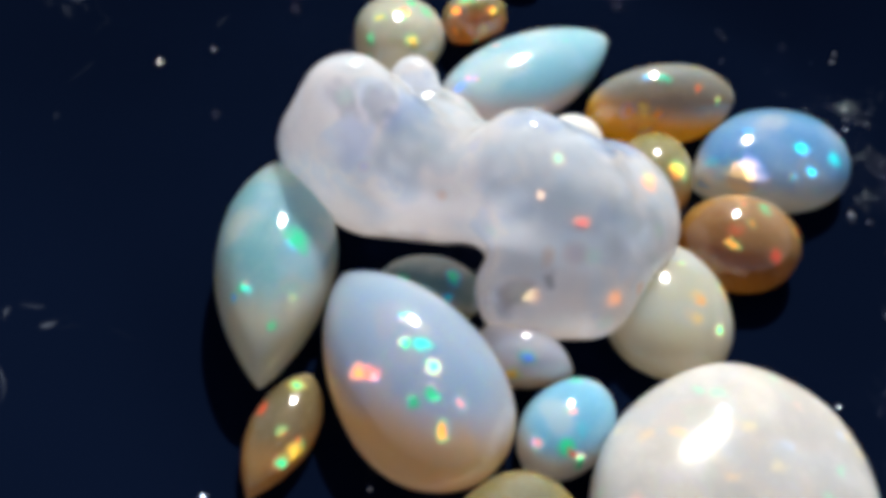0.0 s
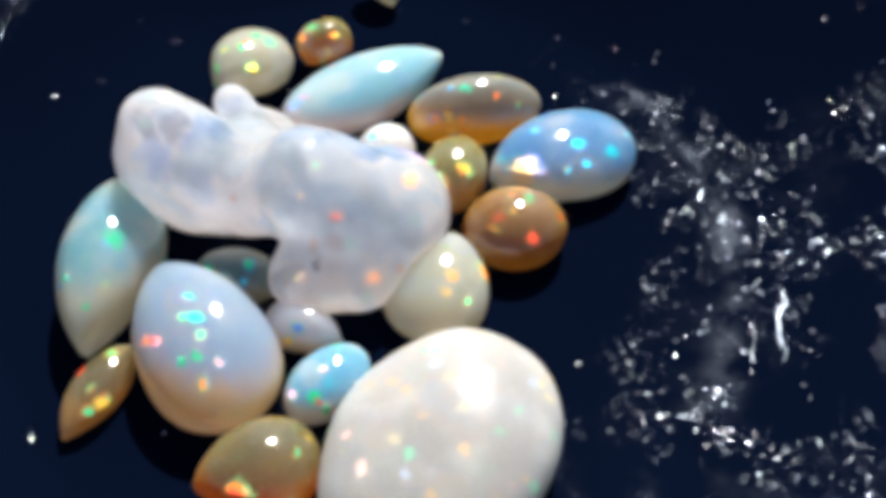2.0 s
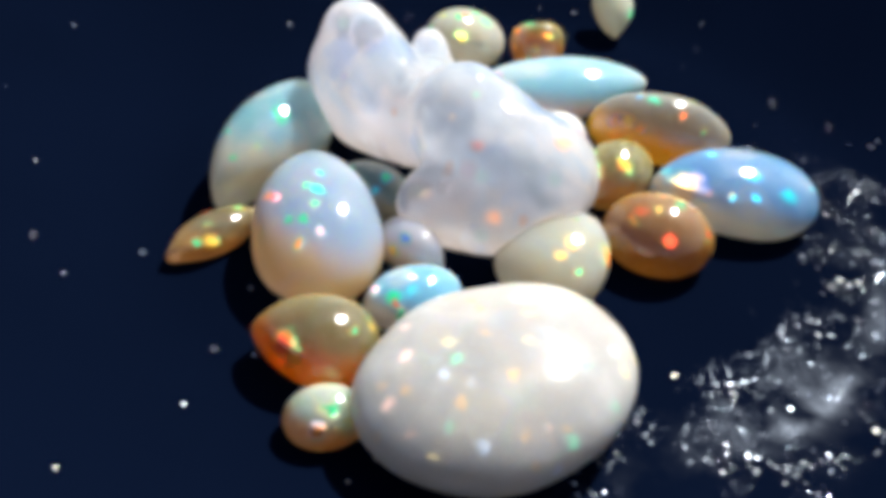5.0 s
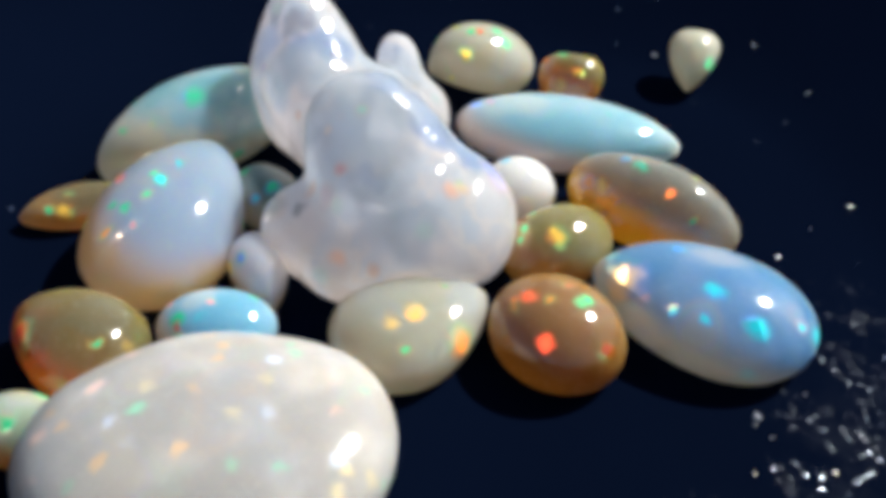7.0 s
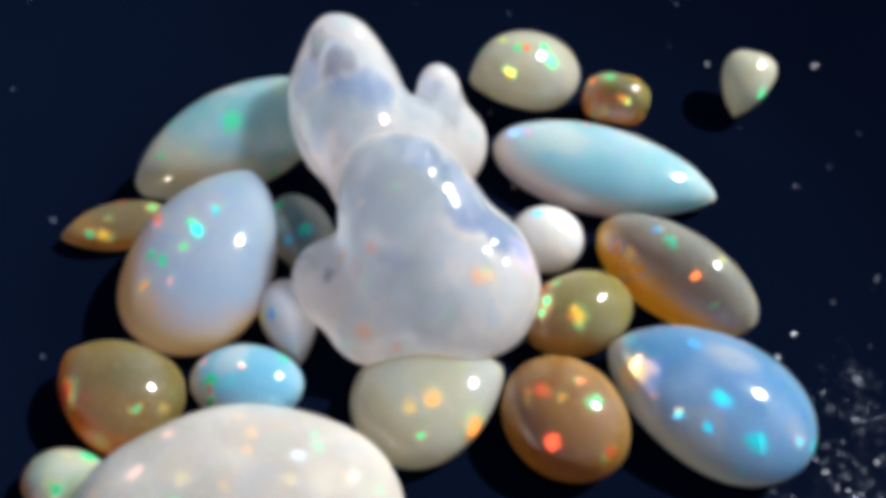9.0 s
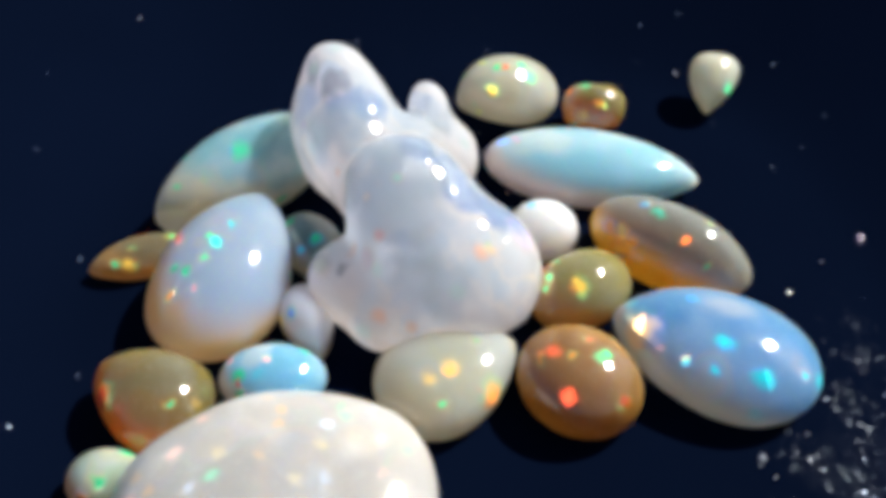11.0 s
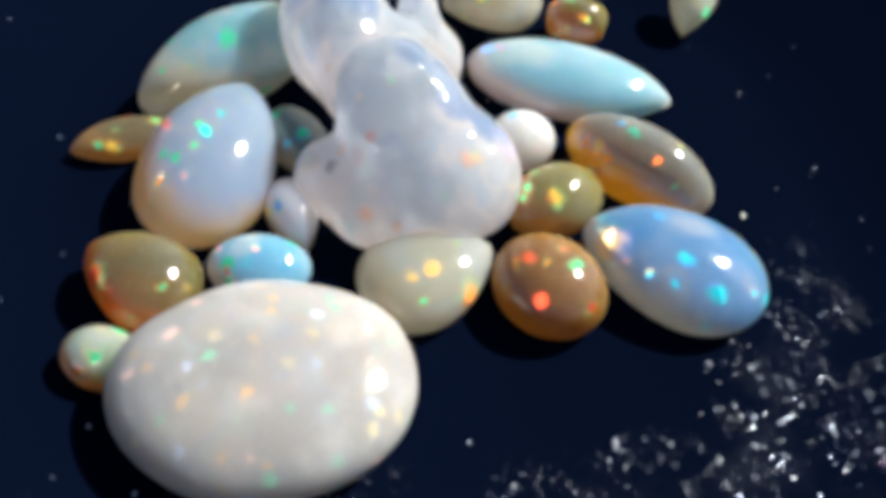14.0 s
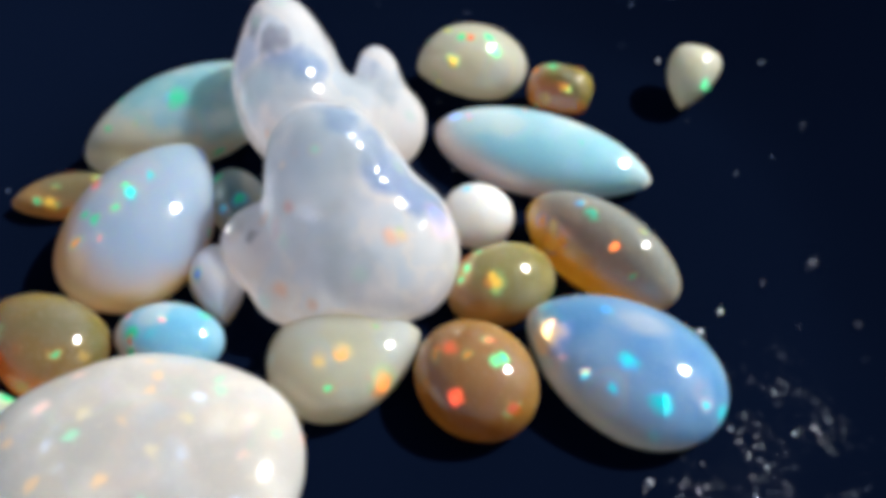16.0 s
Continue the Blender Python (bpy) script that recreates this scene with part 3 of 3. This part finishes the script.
stone("small cushion-shaped opal, green centre and orange edges", opal("cushion_opal", (0.15, 0.173, 0.0375), (0.54, 0.18, 0.0225), 0.37, 0.4, WARM, 0.08, 6.0, [(0.08, -0.14, 0.41, 0.06, RED), (-0.06, 0.27, 0.33, 0.06, ORANGE), (-0.25, -0.04, 0.25, 0.06, GOLD), (-0.07, 0.13, 0.41, 0.09, GREEN), (-0.06, 0.33, 0.14, 0.06, ORANGE)], sun_glow=(146, 0.61), through=0.36, glow=0.4, seed=18.0),
      (-0.511, 6.655), 146, cabochon(0.535, 0.68, 0.44, 0.25, 0.25, girdle=0.5, box=3.0, seed=18), lean=(0, 28.5))
stone("small pale drop-shaped opal lying apart from the others", opal("pale_drop_opal", (0.62, 0.66, 0.5), (0.7, 0.6, 0.42), 0.35, 0.4, [(0.0, GREEN), (0.5, ORANGE), (0.7, GREEN)], 0.08, 7.0, [(-0.30, 0.17, 0.38, 0.06, ORANGE), (0.13, 0.18, 0.34, 0.05, GREEN), (-0.30, -0.15, 0.39, 0.05, GREEN), (0.09, 0.14, 0.42, 0.05, GREEN)], sun_glow=(-45, 0.76), through=0.25, glow=0.4, seed=19.0),
      (-0.37, 8.19), -45, cabochon(0.70, 0.54, 0.40, 0.80, 0.30, seed=19), lean=(0, 28))


# the clear lump: one body of melted-together knobs
def lump(knobs, cell=0.045):
    """A closed skin round ellipsoids that melt into one another; knobs: centre, radii and softness of the
    seam (centimetres)."""
    lo, hi = np.array((-2.1, 2.3, -0.12)), np.array((2.1, 5.6, 2.2))
    shape = np.ceil((hi - lo) / cell).astype(int)
    axes = [lo[k] + cell * np.arange(shape[k]) for k in range(3)]
    pts = np.stack(np.meshgrid(*axes, indexing="ij"), -1)
    field = None
    for c, r, blend in knobs:
        q = (pts - np.array(c)) / np.array(r)
        k0 = np.linalg.norm(q, axis=-1)
        k1 = np.linalg.norm(q / np.array(r), axis=-1) + 1e-9
        d = k0 * (k0 - 1) / k1
        if field is None:
            field = d
        else:
            h = np.clip(0.5 + 0.5 * (field - d) / blend, 0, 1)
            field = field * (1 - h) + d * h - blend * h * (1 - h)
    x, y, z = pts[..., 0], pts[..., 1], pts[..., 2]
    wave = 0.026 * np.sin(x * 4.1 + 1.3 * np.sin(z * 3.0)) * np.sin(y * 3.7 + 0.6) + 0.014 * np.sin(z * 6.0 + y * 5.0) + 0.012 * np.sin(x * 8.3 + y * 3.1) * np.sin(y * 7.7 - z * 4.0 + 1.0)
    field = np.maximum(field + wave, 0.0 - pts[..., 2])
    inside = field < 0
    corners = [(a, b, c) for a in (0, 1) for b in (0, 1) for c in (0, 1)]
    n = shape - 1

    def at(arr, o):
        return arr[o[0]:o[0] + n[0], o[1]:o[1] + n[1], o[2]:o[2] + n[2]]

    count = sum(at(inside, o).astype(int) for o in corners)
    mixed = (count > 0) & (count < 8)
    total, hits = np.zeros((*n, 3)), np.zeros(n)
    for a in corners:
        for k in range(3):
            if a[k] == 0:
                b = tuple(1 if j == k else a[j] for j in range(3))
                fa, fb = at(field, a), at(field, b)
                cut = (fa < 0) != (fb < 0)
                f = np.where(cut, fa / np.where(fa == fb, 1, fa - fb), 0)
                p = np.array(a, float) + f[..., None] * (np.array(b, float) - np.array(a, float))
                total += np.where(cut[..., None], p, 0)
                hits += cut
    index = -np.ones(n, int)
    cells = np.argwhere(mixed)
    index[mixed] = np.arange(len(cells))
    verts = lo + cell * (cells + total[mixed] / hits[mixed][:, None])
    faces = []
    for k in range(3):
        i, j = (k + 1) % 3, (k + 2) % 3
        a = inside[tuple(slice(0, s - 1) if m == k else slice(1, s - 1) for m, s in enumerate(shape))]
        b = inside[tuple(slice(1, s) if m == k else slice(1, s - 1) for m, s in enumerate(shape))]
        for c in np.argwhere(a != b):
            base = c.copy()
            base[i] += 1
            base[j] += 1
            quad = []
            for di, dj in ((-1, -1), (0, -1), (0, 0), (-1, 0)):
                q = base.copy()
                q[i] += di
                q[j] += dj
                quad.append(index[tuple(q)])
            if min(quad) >= 0:
                faces.append(quad if a[tuple(c)] else quad[::-1])
    me = bpy.data.meshes.new("lump")
    me.from_pydata((verts * CM).tolist(), [], faces)
    bm = bmesh.new()
    bm.from_mesh(me)
    bpy.data.meshes.remove(me)
    for _ in range(2):
        bmesh.ops.smooth_vert(bm, verts=bm.verts, factor=0.5, use_axis_x=True, use_axis_y=True, use_axis_z=True)
    return bm


KNOBS = [
    ((0.86, 4.10, 0.40), (0.80, 0.82, 0.54), 0.0),
    ((0.62, 4.02, 0.66), (0.62, 0.62, 0.58), 0.20),
    ((0.30, 3.98, 0.90), (0.44, 0.48, 0.50), 0.18),
    ((1.08, 4.36, 0.50), (0.50, 0.46, 0.46), 0.26),
    ((-0.88, 3.96, 0.66), (0.72, 0.53, 0.68), 0.10),
    ((-1.06, 3.95, 1.16), (0.36, 0.30, 0.39), 0.22),
    ((-0.20, 4.05, 0.54), (0.60, 0.52, 0.50), 0.20),
    ((-0.42, 4.42, 0.56), (0.40, 0.36, 0.42), 0.26),
    ((-0.74, 4.76, 0.72), (0.23, 0.21, 0.37), 0.16),
    ((-0.48, 4.80, 0.34), (0.42, 0.36, 0.36), 0.22),
    ((0.64, 3.42, 0.34), (0.44, 0.44, 0.40), 0.08),
    ((1.00, 3.58, 0.32), (0.46, 0.44, 0.34), 0.16),
]
# patch colours; the deeper ones hold painted shade of hollows
SKY, DEEP, INK = (0.50, 0.69, 0.97), (0.12, 0.36, 0.92), (0.12, 0.18, 0.34)
WINDOWS = [
    (0.52, 3.98, 1.33, 0.45, SKY, 0.7), (0.81, 3.76, 1.15, 0.51, SKY, 0.6), (1.03, 3.64, 0.93, 0.45, SKY, 0.35), (0.58, 4.31, 1.2, 0.20, DEEP, 0.9),
    (0.78, 4.4, 1.09, 0.23, DEEP, 0.95), (0.95, 4.55, 0.98, 0.21, DEEP, 0.9), (1.06, 4.69, 0.88, 0.17, DEEP, 0.8), (-0.66, 3.82, 1.3, 0.12, INK, 0.7),
    (-0.53, 4.09, 1.22, 0.21, DEEP, 0.9), (-0.54, 3.87, 1.25, 0.16, DEEP, 0.8), (-0.52, 3.64, 1.08, 0.24, SKY, 0.7),
    (-0.53, 4.76, 0.82, 0.24, SKY, 0.7), (-0.66, 4.69, 0.99, 0.13, DEEP, 0.5), (0.74, 3.23, 0.73, 0.09, INK, 0.7), (-0.99, 3.71, 1.4, 0.15, INK, 0.95),
    (-0.72, 3.85, 1.36, 0.14, INK, 0.9), (-0.89, 3.61, 1.22, 0.21, DEEP, 0.4), (-0.39, 3.88, 1.15, 0.24, SKY, 0.6),
    (0.3, 4.15, 1.37, 0.21, DEEP, 0.7), (0.28, 3.54, 1.08, 0.24, SKY, 0.7), (1.4, 3.87, 0.77, 0.27, SKY, 0.6), (1.05, 3.73, 0.99, 0.16, DEEP, 0.35),
    (0.98, 4.51, 1.0, 0.18, DEEP, 0.8), (0.66, 4.28, 1.2, 0.18, SKY, 0.5),
    (0.48, 3.05, 0.52, 0.18, INK, 0.8), (0.55, 3.10, 0.66, 0.12, SKY, 0.5),
]
SPARKS = [
    (1.32, 4.25, 0.94, 0.09, ORANGE), (1.29, 4.34, 0.95, 0.05, GREEN), (1.14, 4.67, 0.87, 0.12, BLUE), (0.52, 3.6, 1.15, 0.05, (1.0, 0.8, 0.6)),
    (0.86, 3.42, 0.82, 0.12, PINK), (0.56, 3.12, 0.58, 0.16, (1.0, 0.80, 0.45)), (0.85, 3.58, 1.0, 0.08, RED), (0.69, 3.35, 0.8, 0.09, ORANGE),
    (0.39, 3.16, 0.44, 0.09, GOLD), (1.24, 3.34, 0.56, 0.09, ORANGE), (1.45, 3.54, 0.51, 0.07, ORANGE), (0.57, 3.86, 1.29, 0.07, (0.2, 0.9, 0.6)),
    (-0.2, 3.63, 0.85, 0.06, ORANGE), (1.23, 4.69, 0.84, 0.16, (0.6, 0.5, 1.0)), (1.33, 4.33, 0.94, 0.07, GOLD),
    (-0.77, 3.52, 1.02, 0.05, (0.6, 0.5, 1.0)),
]
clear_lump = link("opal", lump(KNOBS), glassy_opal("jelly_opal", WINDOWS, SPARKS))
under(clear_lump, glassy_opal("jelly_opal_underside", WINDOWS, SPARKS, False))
clear_lump.location.z = 0.00002
tagged(clear_lump, "large lumpy jelly opal, clear pinkish white and milky", "opal", "polished opals in the dish")

# grit: dried crumbs scattered on the worn side of the dish
def grit(count):
    rng = random.Random(7)
    bm = bmesh.new()
    while count:
        side = rng.random()
        turn = radians(rng.gauss(-5, 36) if side < 0.985 else rng.gauss(138, 16))
        r = rng.uniform(2.9, 4.6) if side < 0.985 else rng.uniform(3.9, 4.6)
        x, y = MIDDLE[0] + r * math.cos(turn), MIDDLE[1] - 0.4 + r * math.sin(turn)
        if x < 3.3 and 3.2 < y < 7.0:
            continue
        size = rng.choice((0.007, 0.010, 0.014, 0.022)) * rng.uniform(0.7, 1.3)
        m = pose(x * CM, y * CM, floor_height(x, y) * CM + 0.35 * size * CM, rng.uniform(0, 360), rng.uniform(0, 360), rng.uniform(0, 360))
        made = bmesh.ops.create_icosphere(bm, subdivisions=1, radius=size * CM)["verts"]
        long = rng.choice((1.0, 1.0, 1.3, 2.2))
        for v in made:
            v.co = m @ Vector((v.co.x * long, v.co.y * rng.uniform(0.7, 1.2), v.co.z * 0.7))
        count -= 1
    return bm


crumb = Nodes("crumb")
crumb_mat = crumb.done(crumb.add("ShaderNodeBsdfPrincipled", Base_Color=(0.42, 0.44, 0.50, 1.0), Roughness=0.22, Specular_IOR_Level=0.7).outputs[0])
tagged(link("grit", grit(50), crumb_mat, smooth=False), "pale dried crumbs and dust scattered on the dish", "grit", kind="stuff")
